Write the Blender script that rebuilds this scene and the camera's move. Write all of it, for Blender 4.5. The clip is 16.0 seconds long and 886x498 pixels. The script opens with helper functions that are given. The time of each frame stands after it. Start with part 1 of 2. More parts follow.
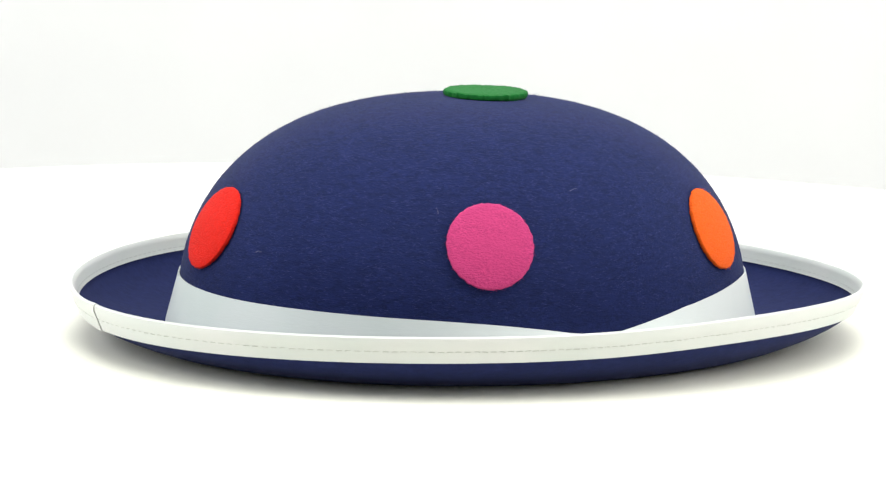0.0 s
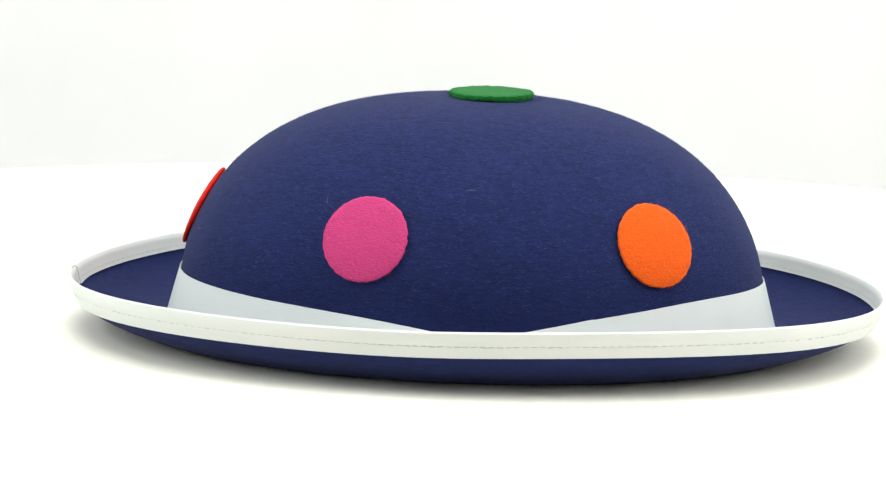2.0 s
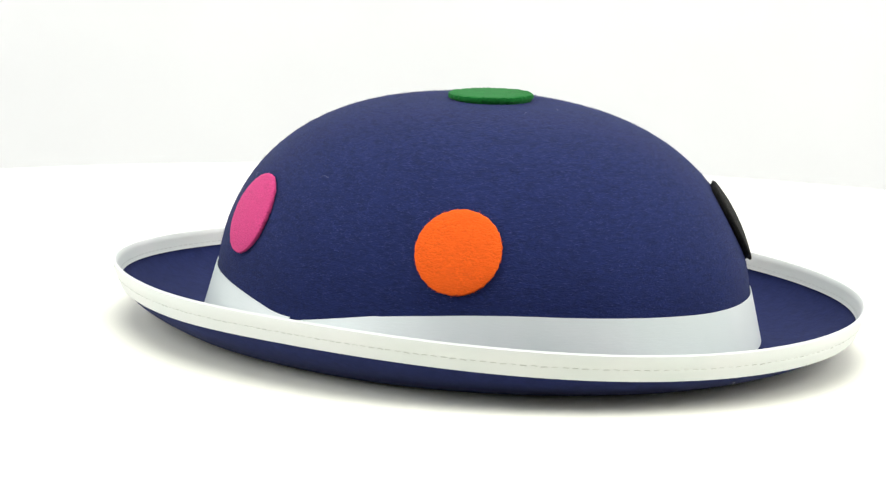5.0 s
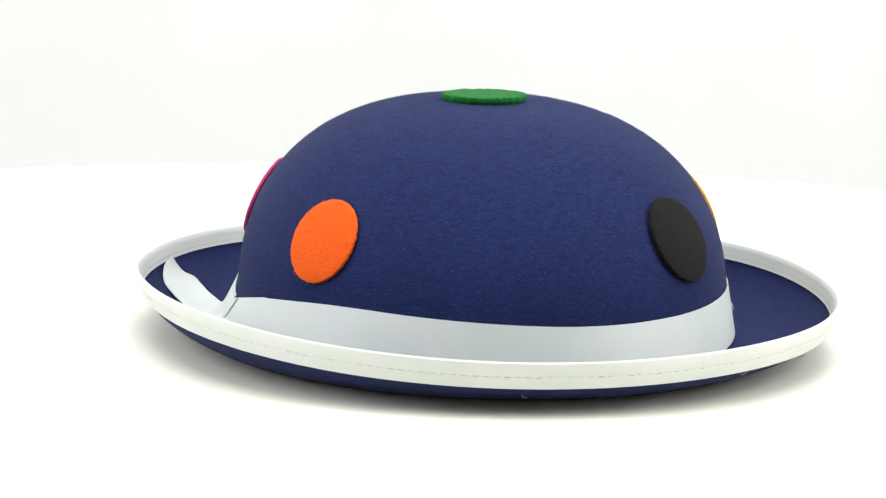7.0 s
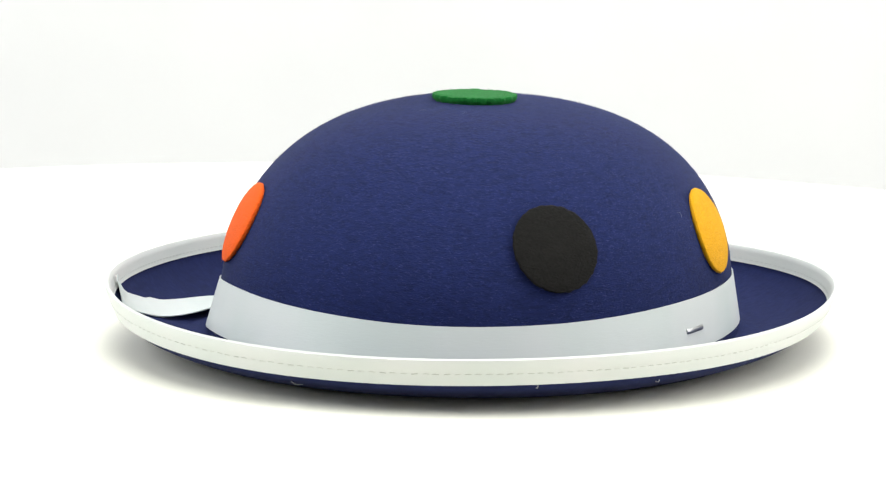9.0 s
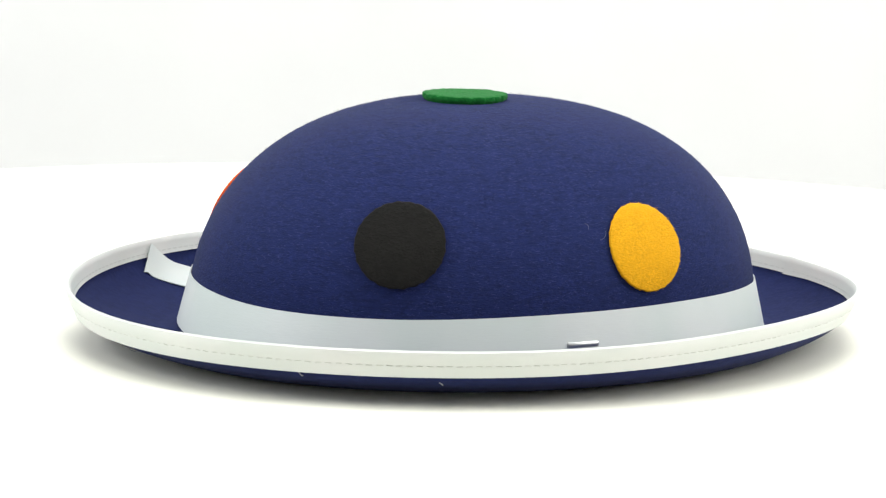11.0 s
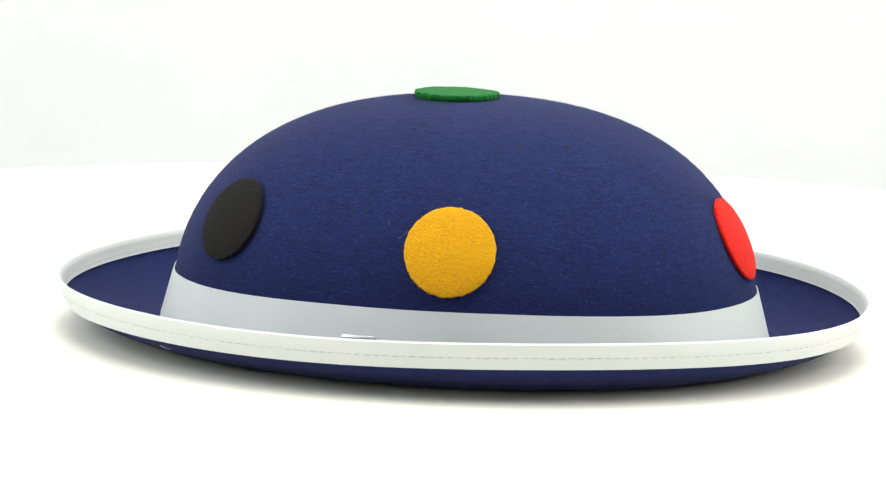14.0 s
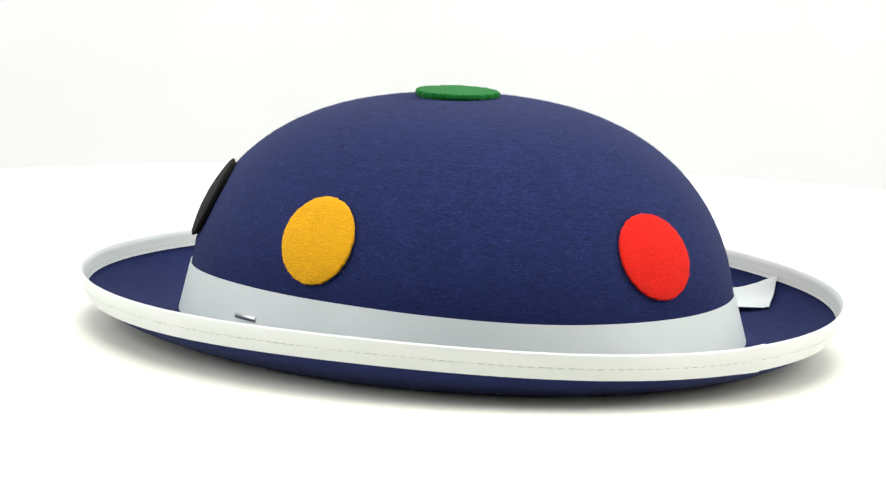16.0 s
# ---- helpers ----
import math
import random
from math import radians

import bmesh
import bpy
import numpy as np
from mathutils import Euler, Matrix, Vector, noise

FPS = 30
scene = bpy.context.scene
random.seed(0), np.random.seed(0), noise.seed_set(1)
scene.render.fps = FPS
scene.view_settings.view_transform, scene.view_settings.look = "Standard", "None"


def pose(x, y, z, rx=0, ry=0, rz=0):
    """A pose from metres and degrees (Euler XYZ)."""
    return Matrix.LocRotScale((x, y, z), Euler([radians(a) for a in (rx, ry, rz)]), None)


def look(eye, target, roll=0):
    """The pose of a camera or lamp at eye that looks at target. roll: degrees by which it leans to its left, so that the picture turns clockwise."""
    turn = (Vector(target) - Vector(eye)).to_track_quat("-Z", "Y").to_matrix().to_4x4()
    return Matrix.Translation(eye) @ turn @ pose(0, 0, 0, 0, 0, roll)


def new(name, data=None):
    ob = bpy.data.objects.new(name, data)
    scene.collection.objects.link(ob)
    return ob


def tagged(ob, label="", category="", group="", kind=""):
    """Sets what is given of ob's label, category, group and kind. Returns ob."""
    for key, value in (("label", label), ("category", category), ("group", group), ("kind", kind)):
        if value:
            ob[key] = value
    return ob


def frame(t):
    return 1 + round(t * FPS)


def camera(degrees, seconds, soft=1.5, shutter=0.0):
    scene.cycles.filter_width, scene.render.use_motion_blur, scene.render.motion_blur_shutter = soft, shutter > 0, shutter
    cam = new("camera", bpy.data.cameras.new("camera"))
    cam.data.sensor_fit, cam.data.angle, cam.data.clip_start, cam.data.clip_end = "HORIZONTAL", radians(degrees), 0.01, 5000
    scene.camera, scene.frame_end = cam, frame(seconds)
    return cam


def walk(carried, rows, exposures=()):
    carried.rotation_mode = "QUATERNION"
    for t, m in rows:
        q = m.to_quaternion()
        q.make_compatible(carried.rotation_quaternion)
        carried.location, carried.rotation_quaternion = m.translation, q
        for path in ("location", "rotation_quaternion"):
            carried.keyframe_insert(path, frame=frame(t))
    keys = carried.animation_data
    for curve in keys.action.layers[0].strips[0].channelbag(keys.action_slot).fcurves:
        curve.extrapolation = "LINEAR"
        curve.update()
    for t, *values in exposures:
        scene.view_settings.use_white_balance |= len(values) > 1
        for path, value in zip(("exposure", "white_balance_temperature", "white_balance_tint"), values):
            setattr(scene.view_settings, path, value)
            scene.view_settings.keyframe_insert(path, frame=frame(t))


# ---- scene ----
cam = camera(14.515, 16.0, soft=1.25)
STAND = Matrix((
    (0.99955, -0.0292, 0.0078, 0.0),
    (0.0124, 0.1620, -0.9867, -1.3156),
    (0.0275, 0.9864, 0.1622, 0.25),
    (0, 0, 0, 1)))
walk(cam, [(0, STAND), (16, STAND)])

# how far the turntable has turned, in degrees
TURNS = [(0, 0.1), (0.75, -11.6), (1.5, -23.2), (2.5, -39.3), (3.5, -55.6), (4, -63.9), (5.25, -84.0), (6.5, -103.8),
         (7.5, -119.8), (8.5, -135.6), (9, -143.5), (10.5, -167.5), (12, -191.5), (12.5, -199.3), (13.5, -215.0),
         (14.5, -230.7), (15.5, -246.6), (16, -254.7)]

# ---- light ----
world = bpy.data.worlds.new("world")
scene.world = world
world.use_nodes = True
world.node_tree.nodes["Background"].inputs[0].default_value = (0.9, 0.95, 1.0, 1)
world.node_tree.nodes["Background"].inputs[1].default_value = 0.15
scene.view_settings.exposure = 0.0


def softbox(name, eye, target, sx, sy, watts, colour):
    data = bpy.data.lights.new(name, "AREA")
    data.shape, data.size, data.size_y, data.energy, data.color = "RECTANGLE", sx, sy, watts, colour
    ob = new(name, data)
    ob.matrix_world = look(eye, target)
    return ob


softbox("key_softbox", (1.42, -0.28, 0.95), (0, 0, 0), 1.1, 1.1, 21.0, (1.0, 0.985, 0.955))
softbox("fill_softbox", (-1.42, -0.38, 0.90), (0, 0, 0), 1.1, 1.1, 17.5, (0.97, 0.99, 1.0))
softbox("top_softbox", (0.05, 0.05, 1.45), (0, 0, 0), 1.4, 1.4, 20.0, (0.98, 0.995, 0.99))


# ---- materials ----
def material(name, colour, rough=0.9, sheen=0.0, metal=0.0):
    m = bpy.data.materials.new(name)
    m.use_nodes = True
    b = m.node_tree.nodes["Principled BSDF"]
    b.inputs["Base Color"].default_value = (*colour, 1)
    b.inputs["Roughness"].default_value = rough
    b.inputs["Metallic"].default_value = metal
    b.inputs["Specular IOR Level"].default_value = 0.25 if rough > 0.6 else 0.5
    b.inputs["Sheen Weight"].default_value = sheen
    b.inputs["Sheen Roughness"].default_value = 0.45
    return m


def node(m, kind, **values):
    n = m.node_tree.nodes.new(kind)
    for key, value in values.items():
        n.inputs[key].default_value = value
    return n


def join(m, a, b):
    m.node_tree.links.new(a, b)


def noise_node(m, scale, detail=3.0, stretch=(1, 1, 1)):
    co, mp = node(m, "ShaderNodeTexCoord"), node(m, "ShaderNodeMapping")
    mp.inputs["Scale"].default_value = stretch
    n = node(m, "ShaderNodeTexNoise", Scale=scale, Detail=detail)
    join(m, co.outputs["Object"], mp.inputs["Vector"])
    join(m, mp.outputs["Vector"], n.inputs["Vector"])
    return n.outputs["Fac"]


def ramp(m, fac, low, high, lo=0.3, hi=0.7):
    r = node(m, "ShaderNodeValToRGB")
    r.color_ramp.elements[0].position, r.color_ramp.elements[1].position = lo, hi
    r.color_ramp.elements[0].color, r.color_ramp.elements[1].color = (*low, 1), (*high, 1)
    join(m, fac, r.inputs["Fac"])
    return r.outputs["Color"]


def mixed(m, a, b, fac):
    n = m.node_tree.nodes.new("ShaderNodeMix")
    n.data_type = "RGBA"
    n.blend_type = "MULTIPLY"
    n.inputs["Factor"].default_value = fac
    join(m, a, n.inputs["A"])
    join(m, b, n.inputs["B"])
    return n.outputs["Result"]


def bump(m, fac, strength, distance):
    b = node(m, "ShaderNodeBump", Strength=strength, Distance=distance)
    join(m, fac, b.inputs["Height"])
    join(m, b.outputs["Normal"], m.node_tree.nodes["Principled BSDF"].inputs["Normal"])


def felt(name, colour, spread=0.25, sheen=0.03, stretch=(1, 1, 3.0), relief=0.5, fine=420, matting=0.85, gloss=0.12):
    """Pressed wool felt: matted fibres lying mostly level, faint blotches, a soft nap."""
    m = material(name, colour, 0.95, sheen)
    m.node_tree.nodes["Principled BSDF"].inputs["Specular IOR Level"].default_value = gloss
    m.node_tree.nodes["Principled BSDF"].inputs["Roughness"].default_value = 0.95 if gloss < 0.2 else 0.62
    low = [c * (1 - spread) for c in colour]
    high = [min(1, c * (1 + spread)) for c in colour]
    fibres = noise_node(m, fine, 6, stretch)
    base = ramp(m, fibres, low, high, 0.32, 0.68)
    # matted areas, where single fibres no longer show
    matted = m.node_tree.nodes.new("ShaderNodeMix")
    matted.data_type = "RGBA"
    matted.inputs["A"].default_value = (*colour, 1)
    join(m, base, matted.inputs["B"])
    join(m, ramp(m, noise_node(m, 110, 3, (1, 1, 1.4)), (0.1, 0.1, 0.1), (1, 1, 1), 0.36, 0.66), matted.inputs["Factor"])
    blot = ramp(m, noise_node(m, 55, 5, (1, 1, 1.6)), [1 - spread * 0.5 * matting] * 3, (1, 1, 1))
    strands = ramp(m, noise_node(m, 230, 4, (stretch[0], stretch[1], stretch[2] * 1.6)), [1 - spread * matting] * 3, (1, 1, 1), 0.34, 0.55)
    base = mixed(m, mixed(m, matted.outputs["Result"], blot, 1.0), strands, 1.0)
    join(m, base, m.node_tree.nodes["Principled BSDF"].inputs["Base Color"])
    bump(m, fibres, relief, 0.0009)
    return m


NAVY = felt("navy_felt", (0.01344, 0.02144, 0.092), 0.30, 0.04, (1, 1, 2.6), 0.40, 800, 0.75, 0.14)
NAVY_SMOOTH = felt("navy_pressed_felt", (0.01456, 0.02096, 0.084), 0.14, 0.02, (1, 1, 1), 0.15, 500)
RED = felt("red_felt", (0.664, 0.016, 0.0088), 0.17, 0.05, (1, 1, 2.0), 0.5, 900, 0.35)
PINK = felt("pink_felt", (0.544, 0.0528, 0.188), 0.17, 0.05, (1, 1, 2.0), 0.5, 900, 0.35)
ORANGE = felt("orange_felt", (0.784, 0.108, 0.0104), 0.17, 0.05, (1, 1, 2.0), 0.5, 900, 0.35)
BLACK = felt("black_felt", (0.0124, 0.012, 0.0112), 0.35, 0.03, (1, 1, 1.5), 0.5, 900, 0.5)
YELLOW = felt("yellow_felt", (0.704, 0.348, 0.0096), 0.17, 0.05, (1, 1, 2.0), 0.5, 900, 0.35)
GREEN = felt("green_felt", (0.0088, 0.144, 0.024), 0.18, 0.06, (1, 1, 1.3), 0.5, 800, 0.4)
LONG_FIBRE = material("pale_navy_fibre", (0.032, 0.0432, 0.144), 0.85)
# shade in the slit at the tape's cut end, put in as colour
SLIT_SHADE = material("grey_brown_slit_shade", (0.24, 0.208, 0.192), 0.9)
SEAM = material("white_seam_thread", (0.528, 0.544, 0.528), 0.7)
FIBRE = material("loose_navy_fibre", (0.0288, 0.036, 0.12), 0.9)
LINT = material("white_lint", (0.16, 0.168, 0.24), 0.9)
LINT_WHITE = material("bright_white_lint", (0.48, 0.48, 0.496), 0.9)
STEEL = material("staple_wire", (0.52, 0.53, 0.54), 0.42, metal=1.0)
THREAD = material("pale_grey_thread", (0.60, 0.62, 0.58), 0.7)


def thread_tone(m):
    info = m.node_tree.nodes.new("ShaderNodeObjectInfo")
    join(m, ramp(m, info.outputs["Random"], (0.44, 0.455, 0.425), (0.57, 0.585, 0.555), 0.0, 1.0), m.node_tree.nodes["Principled BSDF"].inputs["Base Color"])


thread_tone(THREAD)


def satin(name, colour, rough, crease=0.25):
    """Smooth woven tape: fine ribs, faint blotches and shallow creases."""
    m = material(name, colour, rough)
    weave = noise_node(m, 300, 3, (1, 1, 6))
    slow = noise_node(m, 28, 2, (1, 1, 0.6))
    tint = [colour[0] * 0.93, colour[1] * 0.97, colour[2] * 0.95]
    base = ramp(m, slow, tint, colour, 0.35, 0.65)
    join(m, base, m.node_tree.nodes["Principled BSDF"].inputs["Base Color"])
    wide = node(m, "ShaderNodeBump", Strength=crease, Distance=0.004)
    fine = node(m, "ShaderNodeBump", Strength=0.10, Distance=0.0004)
    join(m, slow, wide.inputs["Height"])
    join(m, weave, fine.inputs["Height"])
    join(m, wide.outputs["Normal"], fine.inputs["Normal"])
    join(m, fine.outputs["Normal"], m.node_tree.nodes["Principled BSDF"].inputs["Normal"])
    return m


RIBBON = satin("white_satin_ribbon", (0.652, 0.688, 0.6784), 0.42)
BINDING = satin("white_binding_tape", (0.648, 0.6536, 0.64), 0.55, 0.1)


def plain_white(name, colour, rough=0.6):
    m = material(name, colour, rough)
    base = ramp(m, noise_node(m, 9, 4), [c * 0.97 for c in colour], colour)
    join(m, base, m.node_tree.nodes["Principled BSDF"].inputs["Base Color"])
    bump(m, noise_node(m, 500, 3), 0.05, 0.0003)
    return m


TABLE = plain_white("white_turntable_laminate", (0.92, 0.915, 0.815), 0.55)
PAPER = plain_white("white_backdrop_paper", (0.728, 0.732, 0.724), 0.9)
PAINT = plain_white("white_wall_paint", (0.8, 0.8, 0.79), 0.85)


# ---- mesh helpers ----
def part(name, bm, mat, parent, label="", smooth=True, kind=""):
    me = bpy.data.meshes.new(name)
    bm.normal_update()
    for edge in bm.edges:
        edge.smooth = edge.calc_face_angle(0) < 0.75
    bm.to_mesh(me)
    bm.free()
    me.materials.append(mat)
    for poly in me.polygons:
        poly.use_smooth = smooth
    ob = new(name, me)
    ob.parent = parent
    return tagged(ob, label, kind=kind)


def thing(name, label, category, **more):
    return tagged(new(name), label, category, **more)


def lofted(rows, closed=True, caps=False):
    """A skin over rows of points; closed: each row is a ring."""
    bm = bmesh.new()
    made = [[bm.verts.new(p) for p in row] for row in rows]
    for a, b in zip(made, made[1:]):
        n = len(a)
        for i in range(n if closed else n - 1):
            j = (i + 1) % n
            bm.faces.new((a[i], a[j], b[j], b[i]))
    if caps:
        bm.faces.new(made[0][::-1])
        bm.faces.new(made[-1])
    return bm


def ring_loft(section, count=240, start=0.0, end=360.0):
    """Sweep a closed section(phi) -> list of points round the hat."""
    whole = end - start >= 360
    steps = count if whole else count + 1
    rows = [section(radians(start + (end - start) * i / count)) for i in range(steps)]
    bm = bmesh.new()
    made = [[bm.verts.new(p) for p in row] for row in rows]
    n = len(made[0])
    for k in range(steps if whole else steps - 1):
        a, b = made[k], made[(k + 1) % steps]
        for i in range(n):
            j = (i + 1) % n
            bm.faces.new((a[i], b[i], b[j], a[j]))
    if not whole:
        bm.faces.new(made[0])
        bm.faces.new(made[-1][::-1])
    bmesh.ops.recalc_face_normals(bm, faces=bm.faces)
    return bm


def box_mesh(sx, sy, sz, bevel):
    bm = bmesh.new()
    bmesh.ops.create_cube(bm, size=1)
    bmesh.ops.scale(bm, vec=(sx, sy, sz), verts=bm.verts)
    bmesh.ops.bevel(bm, geom=bm.edges[:], offset=bevel, segments=2, affect="EDGES")
    return bm


# ---- studio ----
def slab(name, x0, x1, y0, y1, z0, z1, mat):
    bm = box_mesh(x1 - x0, y1 - y0, z1 - z0, 0.002)
    bmesh.ops.translate(bm, vec=((x0 + x1) / 2, (y0 + y1) / 2, (z0 + z1) / 2), verts=bm.verts)
    me = bpy.data.meshes.new(name)
    bm.to_mesh(me)
    bm.free()
    me.materials.append(mat)
    return tagged(new(name, me), kind="structure")


slab("floor", -2.2, 2.2, -2.6, 1.6, -0.95, -0.85, PAINT)
slab("ceiling", -2.2, 2.2, -2.6, 1.6, 1.75, 1.85, PAINT)
slab("wall_north", -2.2, 2.2, 1.5, 1.6, -0.85, 1.75, PAINT)
slab("wall_south", -2.2, 2.2, -2.6, -2.5, -0.85, 1.75, PAINT)
slab("wall_east", 2.1, 2.2, -2.5, 1.5, -0.85, 1.75, PAINT)
slab("wall_west", -2.2, -2.1, -2.5, 1.5, -0.85, 1.75, PAINT)


def backdrop():
    rows = []
    for i in range(17):
        a = radians(90 * i / 16)
        rows.append((0.72 + 0.2 * math.sin(a), -0.848 + 0.2 * (1 - math.cos(a))))
    line = [(0.60, -0.848)] + rows + [(0.92, 1.35)]
    front = [[(x, y, z) for x in (-0.95, 0.95)] for y, z in line]
    back = [[(x, y + 0.0012, z - 0.0008 * (z < -0.6)) for x in (-0.95, 0.95)] for y, z in line]
    bm = lofted(front + back[::-1], closed=False)
    me = bpy.data.meshes.new("backdrop")
    bm.to_mesh(me)
    bm.free()
    me.materials.append(PAPER)
    for poly in me.polygons:
        poly.use_smooth = True
    return tagged(new("backdrop", me), "white seamless paper backdrop hanging behind the turntable", "backdrop", kind="structure")


def disc_profile(profile, count=192):
    return lofted([[(r * math.cos(2 * math.pi * k / count), r * math.sin(2 * math.pi * k / count), z)
                    for k in range(count)] for r, z in profile], caps=True)


def turntable():
    table = thing("turntable", "large round white turntable carrying the hat", "turntable")
    platter = part("platter", disc_profile([(0.462, -0.02), (0.468, -0.018), (0.470, -0.015), (0.470, -0.0025), (0.4688, 0.0005), (0.467, 0.0015)]),
                   TABLE, table, smooth=False)
    part("column", disc_profile([(0.060, -0.835), (0.060, -0.03), (0.12, -0.0205)], 64), PAINT, table, smooth=False)
    part("foot", disc_profile([(0.246, -0.85), (0.25, -0.846), (0.25, -0.84), (0.246, -0.835)], 96), PAINT, table, smooth=False)
    return platter


backdrop()
PLATTER = turntable()

# ---- the hat ----
HAT = thing("bowler_hat", "navy blue felt bowler hat with coloured felt dots and white ribbon", "hat")
RIM_R = (0.1449, -0.00037, 0.00635, 0.00634, 0.00999, 0.00079, -0.00028, 0.00015, 0.0)
RIM_Z = (0.02336, 0.00049, -0.00106, -0.00021, -0.00163, 0.00011, 0.00008, -0.00007, -0.00059)
CROWN_R = (0.1026, -0.0017, 0.0046, 0.0053, 0.0082, -0.0006, 0.0001)
CROWN_FOOT, CROWN_H, CROWN_M, CROWN_N = 0.0153, 0.0774, 2.1475, 2.5566
LEAN_X, LEAN_Y, ROUNDING = -0.0016, 0.0022, 0.2625
FLARE, FLARE_IN = 0.30, 0.12  # how far the stitched edge leans outwards for its height, outside and inside
KNOT = -56.0  # where the two ribbon ends cross


def wave(c, phi):
    v = c[0]
    for k in range(1, (len(c) - 1) // 2 + 1):
        v += c[2 * k - 1] * math.cos(k * phi) + c[2 * k] * math.sin(k * phi)
    return v


def rim_radius(phi):
    """The brim's edge; one side bulges a little where the ribbon leans on it."""
    off = (math.degrees(phi) + 66 + 180) % 360 - 180
    return wave(RIM_R, phi) + 0.0017 * math.exp(-(off / 18) ** 2)


def crown_at(phi, u, out=0.0):
    rho = max(1 - max(u, 0) ** CROWN_M, 0) ** (1 / CROWN_N)
    mean = CROWN_R[0]
    r = rho * (mean + (wave(CROWN_R, phi) - mean) * (1 - ROUNDING * max(u, 0))) + out
    return Vector((r * math.cos(phi) + LEAN_X * u, r * math.sin(phi) + LEAN_Y * u, CROWN_FOOT + CROWN_H * u))


def crown_side(phi, z, out=0.0):
    """A point of the crown's side at height z, with the small flare at its foot."""
    flare = 0.0045 * max(0, (0.021 - z) / 0.017) ** 1.6 if z < 0.021 else 0
    return crown_at(phi, (z - CROWN_FOOT) / CROWN_H, out + flare)


def crown_value(p):
    u = (p.z - CROWN_FOOT) / CROWN_H
    x, y = p.x - LEAN_X * u, p.y - LEAN_Y * u
    phi, mean = math.atan2(y, x), CROWN_R[0]
    r = mean + (wave(CROWN_R, phi) - mean) * (1 - ROUNDING * u)
    return (math.hypot(x, y) / r) ** CROWN_N + max(u, 0) ** CROWN_M - 1


def onto_crown(p, n):
    """Slide p along n until it lies on the crown."""
    for _ in range(12):
        v = crown_value(p)
        slope = (crown_value(p + n * 1e-5) - v) / 1e-5
        if abs(slope) < 1e-3:
            break
        p = p - n * max(-0.004, min(0.004, v / slope))
    return p


def brim_point(phi, f):
    """The brim's upper face: f = 0 at the crown, a bowl-shaped rise, 1 inside the binding."""
    inner = crown_side(phi, 0.0045)
    r0, r1 = math.hypot(inner.x, inner.y) - 0.001, rim_radius(phi) - 0.0019
    rk, zk = r0 + 0.22 * (r1 - r0), wave(RIM_Z, phi) - 0.0070
    knee = r1 - 0.0016
    if f < 0.3:
        r, z = r0 + (rk - r0) * f / 0.3, 0.0042 + 0.0012 * (1 - f / 0.3) ** 2
    elif f < 0.9:
        a = (f - 0.3) / 0.6 * 1.47
        r = rk + (knee - rk) * (math.sin(a) / math.sin(1.47)) ** 1.9
        z = 0.0042 + (zk - 0.0042) * (1 - math.cos(a)) / (1 - math.cos(1.47))
    else:
        r, z = knee + (r1 - knee) * (f - 0.9) / 0.1, zk + 0.0048 * (f - 0.9) / 0.1
    return Vector((r * math.cos(phi), r * math.sin(phi), z))


def brim_normal(phi, f):
    q = brim_point(phi, min(f + 0.02, 1)) - brim_point(phi, max(f - 0.02, 0))
    flat = Vector((math.cos(phi), math.sin(phi), 0))
    return (flat * q.z - Vector((0, 0, q.dot(flat)))).normalized()


def brim_under(phi, f):
    """The brim's lower face; the felt is pressed thin inside the binding."""
    thick = 0.0026 - 0.0020 * min(1, max(0, (f - 0.5) / 0.35))
    return brim_point(phi, f) + brim_normal(phi, f) * thick


def brim_section(phi):
    steps = [i / 26 for i in range(27)]
    return [brim_point(phi, f) for f in steps] + [brim_under(phi, f) for f in steps[::-1]]


def inside_brim(p, lift):
    """Keep a point of a loose ribbon between the binding and the brim's upper face."""
    phi, r = math.atan2(p.y, p.x), math.hypot(p.x, p.y)
    limit = rim_radius(phi) - 0.0035 - FLARE_IN * max(0, wave(RIM_Z, phi) - p.z)
    if r > limit and p.z < wave(RIM_Z, phi) + 0.0003:
        p = Vector((p.x * limit / r, p.y * limit / r, p.z))
        r = limit
    if r > limit:
        return p
    best = min((abs(math.hypot(q.x, q.y) - r), q.z) for q in (brim_point(phi, k / 40) for k in range(41)))
    return Vector((p.x, p.y, max(p.z, best[1] + lift)))


def trim_section(phi, grow=0.0, drop_in=0.0064, drop_out=0.0099, out=0.0):
    r, z = rim_radius(phi), wave(RIM_Z, phi)
    shape = [(-0.0010 + out, -drop_out), (-0.0006 + out, -drop_out + 0.003), (-0.0004 + out, -0.0060), (-0.00055 + out, -0.0055),
             (-0.0003 + out, -0.0050), (0.0 + out, -0.0022), (-0.0003 + out, -0.0006 + out), (-0.0011, 0.0 + out),
             (-0.0019 - grow, -0.0006 + grow), (-0.0023 - grow, -0.0022), (-0.0026 - grow, -0.0050), (-0.0031 - grow, -drop_in),
             (-0.0022, -drop_in + 0.0006), (-0.0016, -drop_out + 0.003)]
    points = []
    for k, (dr, dz) in enumerate(shape):
        at = r + dr + (FLARE_IN if 7 < k < 13 else FLARE) * min(dz + 0.0012, 0)
        points.append(Vector((at * math.cos(phi), at * math.sin(phi), z + dz)))
    return points


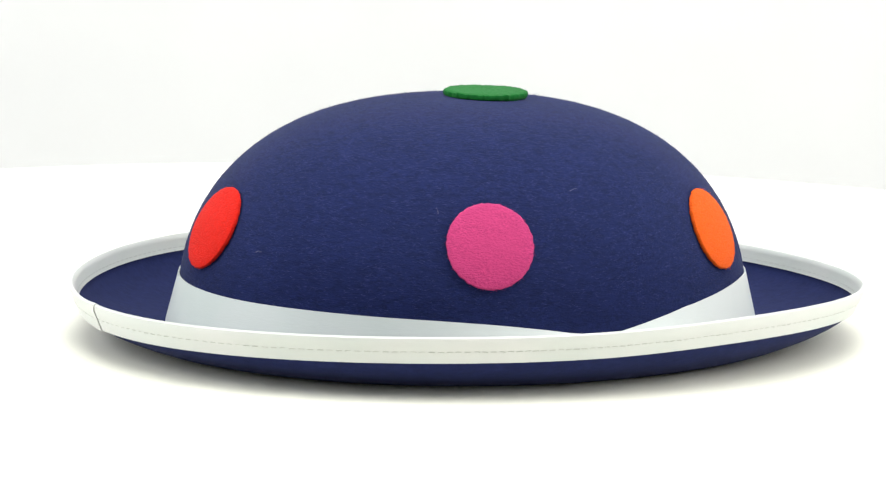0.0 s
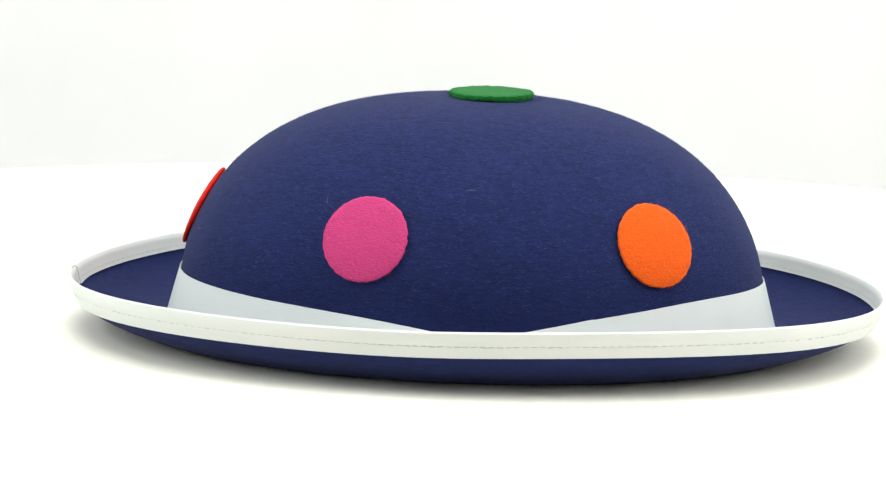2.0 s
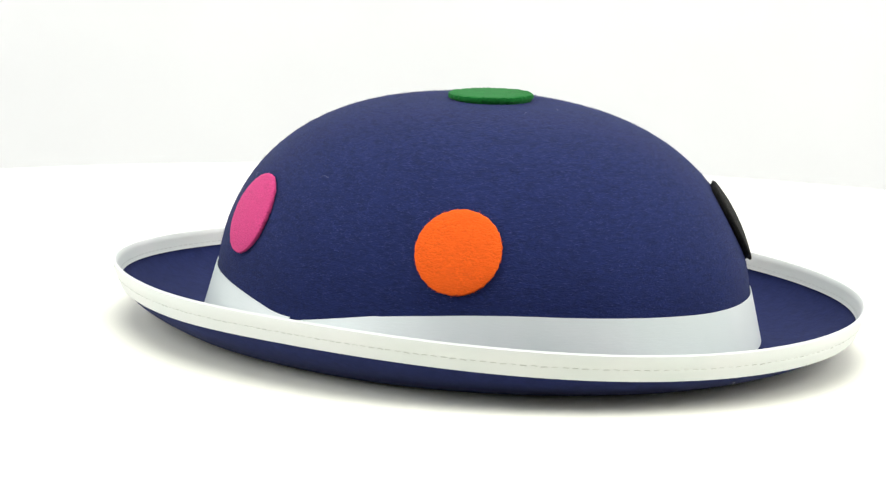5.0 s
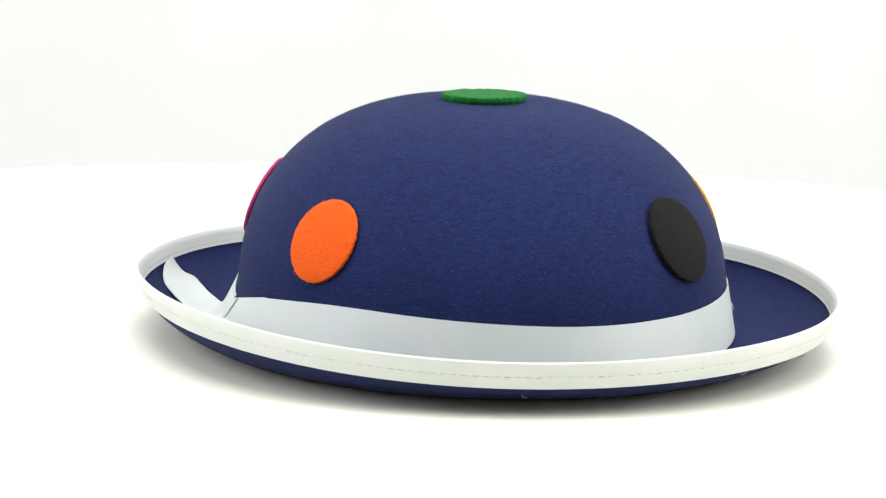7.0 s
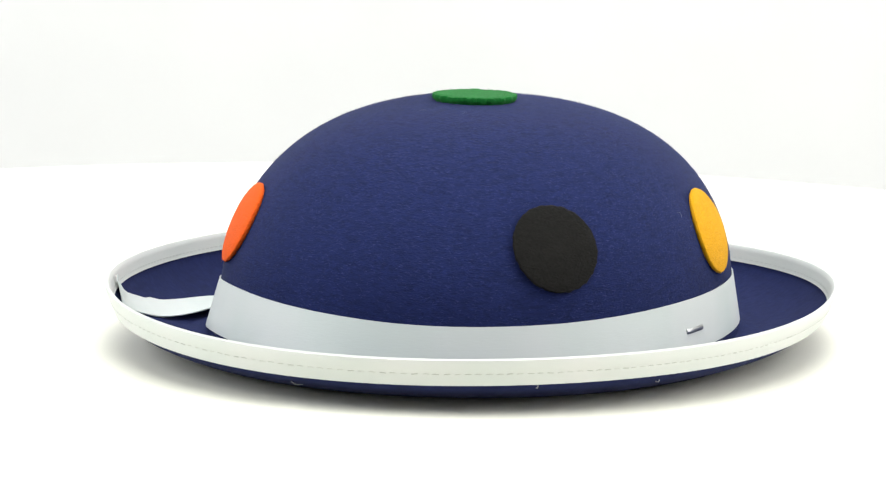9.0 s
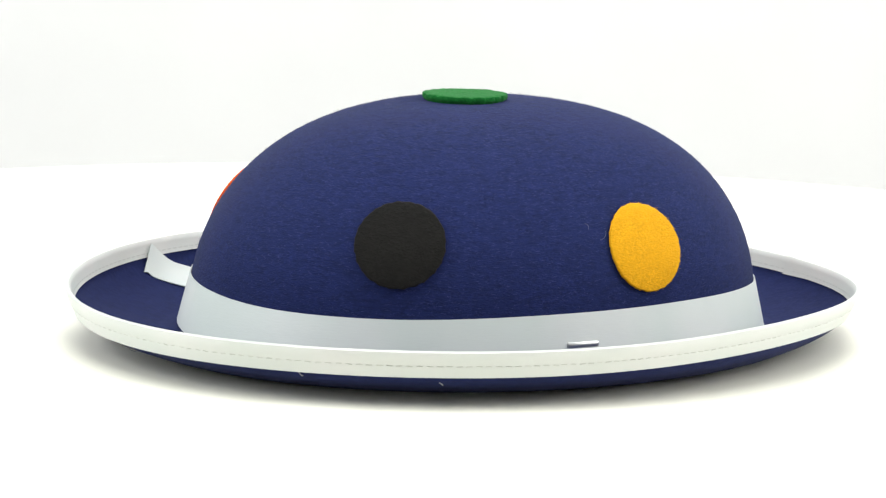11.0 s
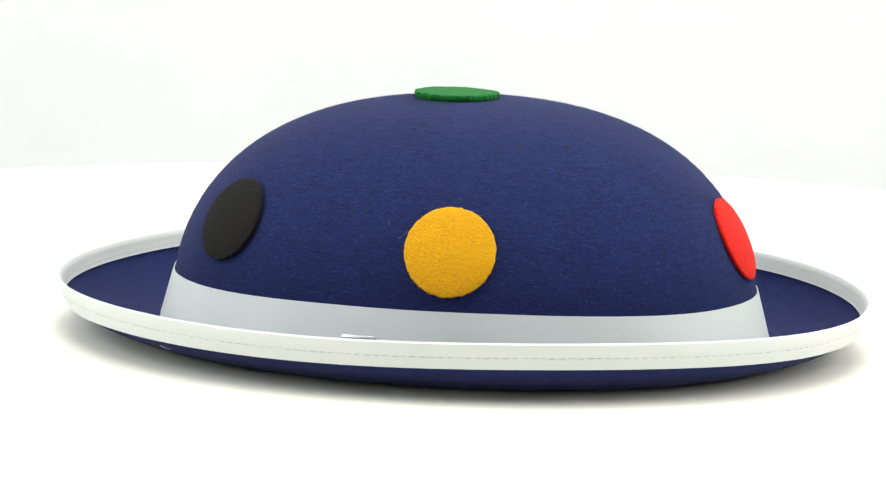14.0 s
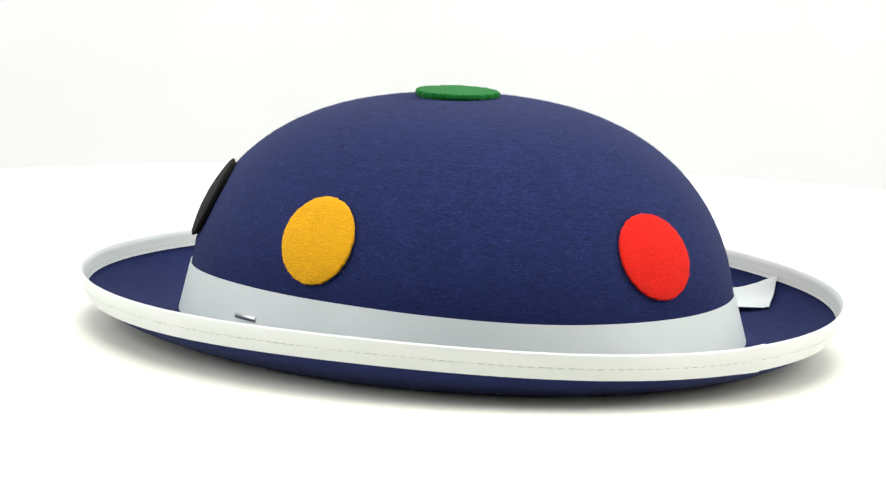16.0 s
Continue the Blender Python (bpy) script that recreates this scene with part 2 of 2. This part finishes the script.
def crown_part():
    rows = []
    for i in range(8):
        z = 0.0035 + (CROWN_FOOT - 0.0035) * i / 8
        rows.append([crown_side(2 * math.pi * k / 160, z) for k in range(160)])
    for i in range(60):
        u = math.sin(math.pi / 2 * i / 60)
        z = CROWN_FOOT + CROWN_H * u
        rows.append([crown_side(2 * math.pi * k / 160, z) for k in range(160)])
    bm = lofted(rows)
    bm.verts.ensure_lookup_table()
    apex = bm.verts.new(crown_at(0, 1.0))
    last = bm.verts[:][-161:-1]
    for k in range(160):
        bm.faces.new((last[k], last[(k + 1) % 160], apex))
    return part("crown", bm, NAVY, HAT, "domed navy wool felt crown with a soft nap")


def fibre(bm, rng, p, a, b, n, spread, lift, length, width):
    """One curved hair from p, lying along a within spread, rising by lift."""
    t = rng.gauss(0, spread)
    way = (a * math.cos(t) + b * math.sin(t) + n * lift).normalized()
    side = way.cross(n).normalized() * width
    bend = side.normalized() * length * rng.uniform(-0.2, 0.2)
    mid = p + way * length * 0.5 + bend + n * 0.0001
    tip = p + way * length + n * 0.00005
    v = [bm.verts.new(c) for c in (p - side, p + side, mid + side, mid - side, tip)]
    bm.faces.new((v[0], v[1], v[2], v[3]))
    bm.faces.new((v[3], v[2], v[4]))


def fuzz(crown):
    """The crown's nap: short stray fibres standing off it, and longer pale ones lying on it."""
    rng = random.Random(5)
    short, long = bmesh.new(), bmesh.new()
    for k in range(46000):
        phi, u = rng.uniform(0, 2 * math.pi), rng.random() ** 0.8
        u = 0.1 + 0.9 * math.sin(u * math.pi / 2)
        if u > 0.993:
            continue
        p = crown_at(phi, u)
        a = (crown_at(phi + 0.01, u) - p).normalized()
        b = (crown_at(phi, min(u + 0.004, 1)) - p).normalized()
        n = a.cross(b).normalized()
        if k < 22000:
            fibre(short, rng, p, a, b, n, 1.0, rng.uniform(0.05, 0.6), rng.uniform(0.0005, 0.0018), 0.00003)
        else:
            fibre(long, rng, p + n * 0.00012, a * rng.choice((-1, 1)), b, n, 0.32, rng.uniform(0.0, 0.10), rng.uniform(0.0007, 0.0022), rng.uniform(0.00003, 0.00007))
    part("nap", short, FIBRE, crown, "loose navy felt fibres", False, kind="stuff")
    part("lying_nap", long, LONG_FIBRE, crown, "paler felt fibres lying on the crown", False, kind="stuff")


def dot(mat, label, centre, az, el, seed, flat=False, raised=0.0, size=0.0160):
    """A round felt patch of even thickness that follows the crown, with a slightly jagged cut edge."""
    rng = random.Random(seed)
    az, el = radians(az), radians(el)
    n = Vector((math.cos(el) * math.cos(az), math.cos(el) * math.sin(az), math.sin(el)))
    u = Vector((-math.sin(az), math.cos(az), 0))
    v = n.cross(u)
    count = 120
    teeth = [rng.uniform(-1, 1) for _ in range(count)]
    nicks = [rng.uniform(-1, 1) for _ in range(count)]
    edge = [size + (0.00034 if flat else 0.00015) * teeth[k] + 0.00008 * math.sin(k * 2 * math.pi / count * 24 + seed) for k in range(count)]
    c = Vector(centre)

    def layer(scale, height):
        row = []
        for k in range(count):
            a = 2 * math.pi * k / count
            p = c + (u * math.cos(a) + v * math.sin(a)) * edge[k] * scale
            row.append(p + n * (height * (1.5 + (0.12 * nicks[k] if height < 0.0018 or scale > 0.9 else 0)) - 0.0028) if flat else onto_crown(p, n) + n * (height + raised))
        return row
    rows = [layer(0.93, -0.001), layer(0.955, 0.0004), layer(0.995, 0.0007), layer(1.004, 0.0012), layer(0.99, 0.00175), layer(0.955, 0.0019)]
    rows += [layer(s, 0.0019) for s in (0.8, 0.6, 0.4, 0.2, 0.04)]
    patch = part("felt_dot", lofted(rows, caps=True), mat, HAT, label)
    hairs = bmesh.new()
    for k in range(520):
        a, r = rng.uniform(0, 2 * math.pi), size * (rng.uniform(0.97, 1.0) if k < 170 else rng.random() ** 0.5 * 0.97)
        out = u * math.cos(a) + v * math.sin(a)
        p = c + out * r
        p = p + n * 0.00015 if flat else onto_crown(p, n) + n * (0.0019 + raised)
        if k < 170:
            p = p - n * rng.uniform(0.0, 0.0012)
            fibre(hairs, rng, p, out, out.cross(n), n, 0.9, rng.uniform(-0.2, 0.5), rng.uniform(0.0005, 0.0013), 0.000025)
        else:
            fibre(hairs, rng, p, u, v, n, 1.2, rng.uniform(0.02, 0.3), rng.uniform(0.0006, 0.002), 0.00003)
    part("fuzz", hairs, mat, patch, "loose felt fibres", False, kind="stuff")
    return patch


CROWN = crown_part()
fuzz(CROWN)
BRIM = part("brim", ring_loft(brim_section), NAVY_SMOOTH, HAT, "upturned navy pressed felt brim")
TRIM = part("edge_binding", ring_loft(trim_section), BINDING, HAT, "white binding tape stitched over the brim edge")

dot(RED, "bright red felt dot", (-0.0962, -0.0432, 0.0468), -153.8, 20.5, 1, size=0.0163)
dot(PINK, "bright pink felt dot", (0.0069, -0.0844, 0.0489), -80.5, 17.6, 2)
dot(ORANGE, "orange felt dot", (0.0920, -0.0211, 0.0484), -24.0, 20.5, 3)
dot(BLACK, "black felt dot", (0.0325, 0.0951, 0.0509), 78.5, 22.5, 4, raised=0.0006, size=0.0164)
dot(YELLOW, "golden yellow felt dot", (-0.0578, 0.0729, 0.0479), 126.0, 17.1, 5, size=0.0165)
dot(GREEN, "green felt dot on top of the crown", (0.0041, 0.0055, 0.0948), -90, 89.5, 6, True)

# height of the band's upper edge round the crown, in millimetres
BAND_TOP = [(-180, 25.0), (-150, 24.3), (-120, 24.4), (-95, 23.2), (-77, 20.6), (-57, 15.6), (-45, 19.0), (-30, 23.4), (-5, 27.6), (15, 26.7),
            (45, 24.4), (70, 24.9), (100, 26.6), (140, 27.2), (160, 26.4), (180, 25.0)]
RIBBON_WIDTH = 0.0185


def band_height(deg):
    deg = (deg + 180) % 360 - 180
    for (a, x), (b, y) in zip(BAND_TOP, BAND_TOP[1:]):
        if a <= deg <= b:
            return (x + (y - x) * (deg - a) / (b - a)) / 1000
    return 0.025


def band_top(deg):
    if abs(deg - KNOT) < 26:
        return band_height(deg)
    return sum(band_height(deg + k) for k in range(-8, 9, 4)) / 5


def ribbon_edges(deg, out):
    """Upper and lower edge of the band round the crown; near the knot the lower edge spreads over the brim."""
    phi, z = radians(deg), band_top(deg)
    top = crown_side(phi, z, out)
    low = z - RIBBON_WIDTH
    if low > 0.0062:
        return top, crown_side(phi, low, out + 0.0006)
    low = 0.0062
    spread = max(0, RIBBON_WIDTH - (z - low) - 0.0015)
    return top, crown_side(phi, low, out + 0.0006 + 0.6 * spread)


def brim_height(p):
    phi, r = math.atan2(p.y, p.x), math.hypot(p.x, p.y)
    return min((abs(math.hypot(q.x, q.y) - r), q.z) for q in (brim_point(phi, k / 60) for k in range(61)))[1]


def sagged(p, share):
    return Vector((p.x, p.y, p.z - share * max(0, p.z - brim_height(p) - 0.0006)))


def strip(pairs, thick=0.0004, across=6, sag=0.0):
    """A thin ribbon between pairs of edge points; sag: how far its middle sinks on to the brim."""
    front, back = [], []
    for i, (a, b) in enumerate(pairs):
        p, q = pairs[max(i - 1, 0)], pairs[min(i + 1, len(pairs) - 1)]
        n = ((q[0] + q[1]) - (p[0] + p[1])).cross(b - a).normalized() * thick
        row = [a.lerp(b, k / across) for k in range(across + 1)]
        if sag:
            row = [sagged(p, sag * math.sin(math.pi * k / across) * min(1, i / 8)) for k, p in enumerate(row)]
        front.append(row)
        back.append([x + n for x in row])
    bm = lofted([f + k[::-1] for f, k in zip(front, back)], closed=True, caps=True)
    bmesh.ops.recalc_face_normals(bm, faces=bm.faces)
    return bm


def smooth_path(keys, count, kept=False):
    """Glide through pairs of edge points."""
    out = []
    for i in range(count + 1):
        x = i / count * (len(keys) - 1)
        k = min(int(x), len(keys) - 2)
        f = x - k
        p0, p1, p2, p3 = keys[max(k - 1, 0)], keys[k], keys[k + 1], keys[min(k + 2, len(keys) - 1)]
        out.append(tuple(0.5 * ((2 * b) + (c - a) * f + (2 * a - 5 * b + 4 * c - d) * f * f + (3 * b - a - 3 * c + d) * f ** 3)
                         for a, b, c, d in zip(p0, p1, p2, p3)))
    return [tuple(inside_brim(p, 0.0008) for p in pair) for pair in out] if kept else out


def mm(x, y, z):
    return Vector((x / 1000, y / 1000, z / 1000))


BAND = part("hat_band", strip([ribbon_edges(KNOT + 1 + 358 * i / 240, 0.0007) for i in range(241)]), RIBBON, HAT, "white satin ribbon round the foot of the crown")
a0, a1 = ribbon_edges(KNOT + 5, 0.0010)
part("ribbon_end", strip(smooth_path([(a0, a1), (mm(38.5, -86, 11.3), mm(54, -90, 5.8)), (mm(22, -94, 7), mm(41, -100.5, 8)), (mm(8, -107, 8), mm(23.5, -118.5, 12.3)), (mm(0.5, -113.5, 8.9), mm(12, -125, 17.6)), (mm(-7, -120, 9.8), mm(3, -126.4, 20.5))], 32, True), 0.0004, 6, 0.6),
     RIBBON, BAND, "slanted loose ribbon end lying over the brim")
b0, b1 = ribbon_edges(KNOT - 5, 0.0014)
part("ribbon_end", strip(smooth_path([(b0, b1), (mm(67, -67, 9), mm(68, -80, 8.5)), (mm(91, -56, 7.5), mm(90, -73, 10)), (mm(110, -50, 9), mm(108, -67, 13)), (mm(125, -48, 12.2), mm(125.6, -58.4, 24.8))], 28, True)),
     RIBBON, BAND, "loose ribbon end bent up against the brim edge")


def staple(deg, across, lift):
    """A staple lying along the band; across: 0 at the band's upper edge, 1 at the lower."""
    def at(d, k):
        top, low = ribbon_edges(d, 0.0007)
        return top.lerp(low, k)
    a = (at(deg + 3, across) - at(deg - 3, across)).normalized()
    b = (at(deg, across - 0.1) - at(deg, across + 0.1)).normalized()
    n = a.cross(b).normalized()
    b = n.cross(a)
    rows = []
    for x in (-6.5, -6.3, -5.6, 0, 5.6, 6.3, 6.5):
        z = -0.9 if abs(x) > 6.4 else -0.1 if abs(x) > 6 else 0.25
        w = 0.95
        rows.append([mm(x, -w, z), mm(x, -w * 0.55, z + 0.32), mm(x, w * 0.55, z + 0.32), mm(x, w, z), mm(x, w * 0.7, z - 0.3), mm(x, -w * 0.7, z - 0.3)])
    bm = lofted(rows, caps=True)
    bmesh.ops.recalc_face_normals(bm, faces=bm.faces)
    m = Matrix((a, b, n)).transposed().to_4x4()
    bmesh.ops.transform(bm, matrix=Matrix.Translation(at(deg, across) + n * lift) @ m, verts=bm.verts)
    part("staple", bm, STEEL, BAND, "bright steel staple")


staple(109.9, 0.60, 0.0002)


def thread_bit(points, width=0.00028):
    bm = bmesh.new()
    rings = []
    for i, p in enumerate(points):
        w = (points[min(i + 1, len(points) - 1)] - points[max(i - 1, 0)]).normalized()
        s = w.orthogonal().normalized()
        t = w.cross(s)
        rings.append([p + (s * math.cos(a) + t * math.sin(a)) * width for a in (0, 2.1, 4.2)])
    made = [[bm.verts.new(p) for p in r] for r in rings]
    for a, b in zip(made, made[1:]):
        for k in range(3):
            bm.faces.new((a[k], a[(k + 1) % 3], b[(k + 1) % 3], b[k]))
    bm.faces.new(made[0][::-1])
    bm.faces.new(made[-1])
    return bm


def stitches():
    """Lockstitch seam through the binding: single stitches outside, the inner run as one piece."""
    bm = thread_bit([mm(-1.2, 0, -0.15), mm(-0.85, 0, 0.06), mm(0, 0, 0.12), mm(0.85, 0, 0.06), mm(1.2, 0, -0.15)], 0.0002)
    first = part("stitch", bm, THREAD, TRIM)
    count = 268
    rng = random.Random(8)
    inner = bmesh.new()
    for k in range(count):
        phi = 2 * math.pi * k / count
        a, b = trim_section(phi)[3], trim_section(phi + 0.01)[3]
        x = (b - a).normalized()
        y = Vector((0, 0, 1)).cross(x).normalized()
        z = x.cross(y)
        m = Matrix((x, -z, -y)).transposed().to_4x4()
        m.translation = a
        ob = first if k == 0 else first.copy()
        if k:
            scene.collection.objects.link(ob)
        ob.matrix_basis = m @ pose(rng.uniform(-0.0002, 0.0002), rng.uniform(-0.0001, 0.0001), 0, 0, 0, rng.uniform(-7, 7))
        section = trim_section(phi + 0.012)
        c, d = section[10], trim_section(phi + 0.028)[10]
        w = (d - c).normalized()
        s = Vector((0, 0, 1))
        t = w.cross(s)
        rings = [[inner.verts.new(p + (s * math.cos(q) + t * math.sin(q)) * 0.00025) for q in (0, 2.1, 4.2)] for p in (c, d)]
        for q in range(3):
            inner.faces.new((rings[0][q], rings[0][(q + 1) % 3], rings[1][(q + 1) % 3], rings[1][q]))
    part("inner_seam", inner, SEAM, TRIM, "white seam along the inside of the binding", kind="stuff")


stitches()


def tape_overlap(deg):
    """The binding's upper end: it lies over the other end and its cut stands off a little; a thin added line darkens
    the slit.
    """
    def section(phi):
        k = min(1, max(0, (math.degrees(phi) - deg + 12) / 12))
        return trim_section(phi, -0.0003 + 0.0006 * k * k, 0.0061 + 0.0008 * k, 0.0095 + 0.0007 * k, -0.0003 + 0.0007 * k ** 3)
    end = part("tape_overlap", ring_loft(section, 24, deg - 12.0, deg), BINDING, TRIM, "cut end of the binding tape")
    # thin grey-brown strand along the cut, standing in for the slit's shade
    rows = [trim_section(radians(deg + d), 0, 0.0064, 0.0099, 0.0)[k] for d, k in ((0.02, 7), (0.08, 6), (0.1, 5), (0.06, 4), (0.08, 2), (0.02, 1), (0.05, 0))]
    part("slit_shade_line", thread_bit(rows, 0.00016), SLIT_SHADE, end, "grey-brown line painted as the shade in the slit at the tape end")


tape_overlap(-152.3)


def lint(base, n, a, b, length, curl, seed, name="lint", parent=None, mat=LINT, width=0.00006):
    """A curled stray thread clinging to the felt."""
    rng = random.Random(seed)
    turn, p, pts = rng.uniform(0, 6.3), base + n * 0.0002, []
    for i in range(9):
        pts.append(p + n * 0.0006 * math.sin(i / 8 * math.pi) * rng.uniform(0.4, 1.2))
        turn += curl * rng.uniform(0.4, 1.3)
        p = p + (a * math.cos(turn) + b * math.sin(turn)) * length / 8
    part(name, thread_bit(pts, width), mat, parent, "stray white thread")


def lint_under(deg, f, length, curl, seed, width=0.00016):
    phi = radians(deg)
    n = brim_normal(phi, f)
    a = (brim_under(phi + 0.01, f) - brim_under(phi, f)).normalized()
    lint(brim_under(phi, f), n, a, n.cross(a), length, curl, seed, parent=BRIM, mat=LINT_WHITE, width=width)


def lint_crown(deg, z, length, curl, seed):
    phi = radians(deg)
    p = crown_side(phi, z)
    a = (crown_side(phi + 0.01, z) - p).normalized()
    b = (crown_side(phi, z + 0.001) - p).normalized()
    lint(p, a.cross(b), a, b, length, curl, seed, parent=CROWN)


for deg, f, length, curl, seed in ((62.9, 0.77, 0.0042, 0.05, 3), (82.2, 0.72, 0.0045, 0.12, 4), (29.3, 0.71, 0.0055, 0.04, 6)):
    lint_under(deg, f, length, curl, seed)
for deg, z, length, curl, seed in ((-136.5, 0.0422, 0.0030, 0.15, 11), (-57.4, 0.0670, 0.0040, 0.08, 12), (-97.6, 0.0597, 0.0025, 0.1, 13), (43, 0.0905, 0.0025, 0.1, 14),
                                   (116, 0.0515, 0.0050, 0.2, 15), (137.4, 0.0381, 0.0040, 0.35, 16), (19.5, 0.0905, 0.0025, 0.1, 17), (113.5, 0.0552, 0.0030, 0.25, 18)):
    lint_crown(deg, z, length, curl, seed)


def motions():
    rows = [(t, pose(0, 0, 0, 0, 0, deg)) for t, deg in TURNS]
    walk(HAT, rows)
    walk(PLATTER, rows)


motions()
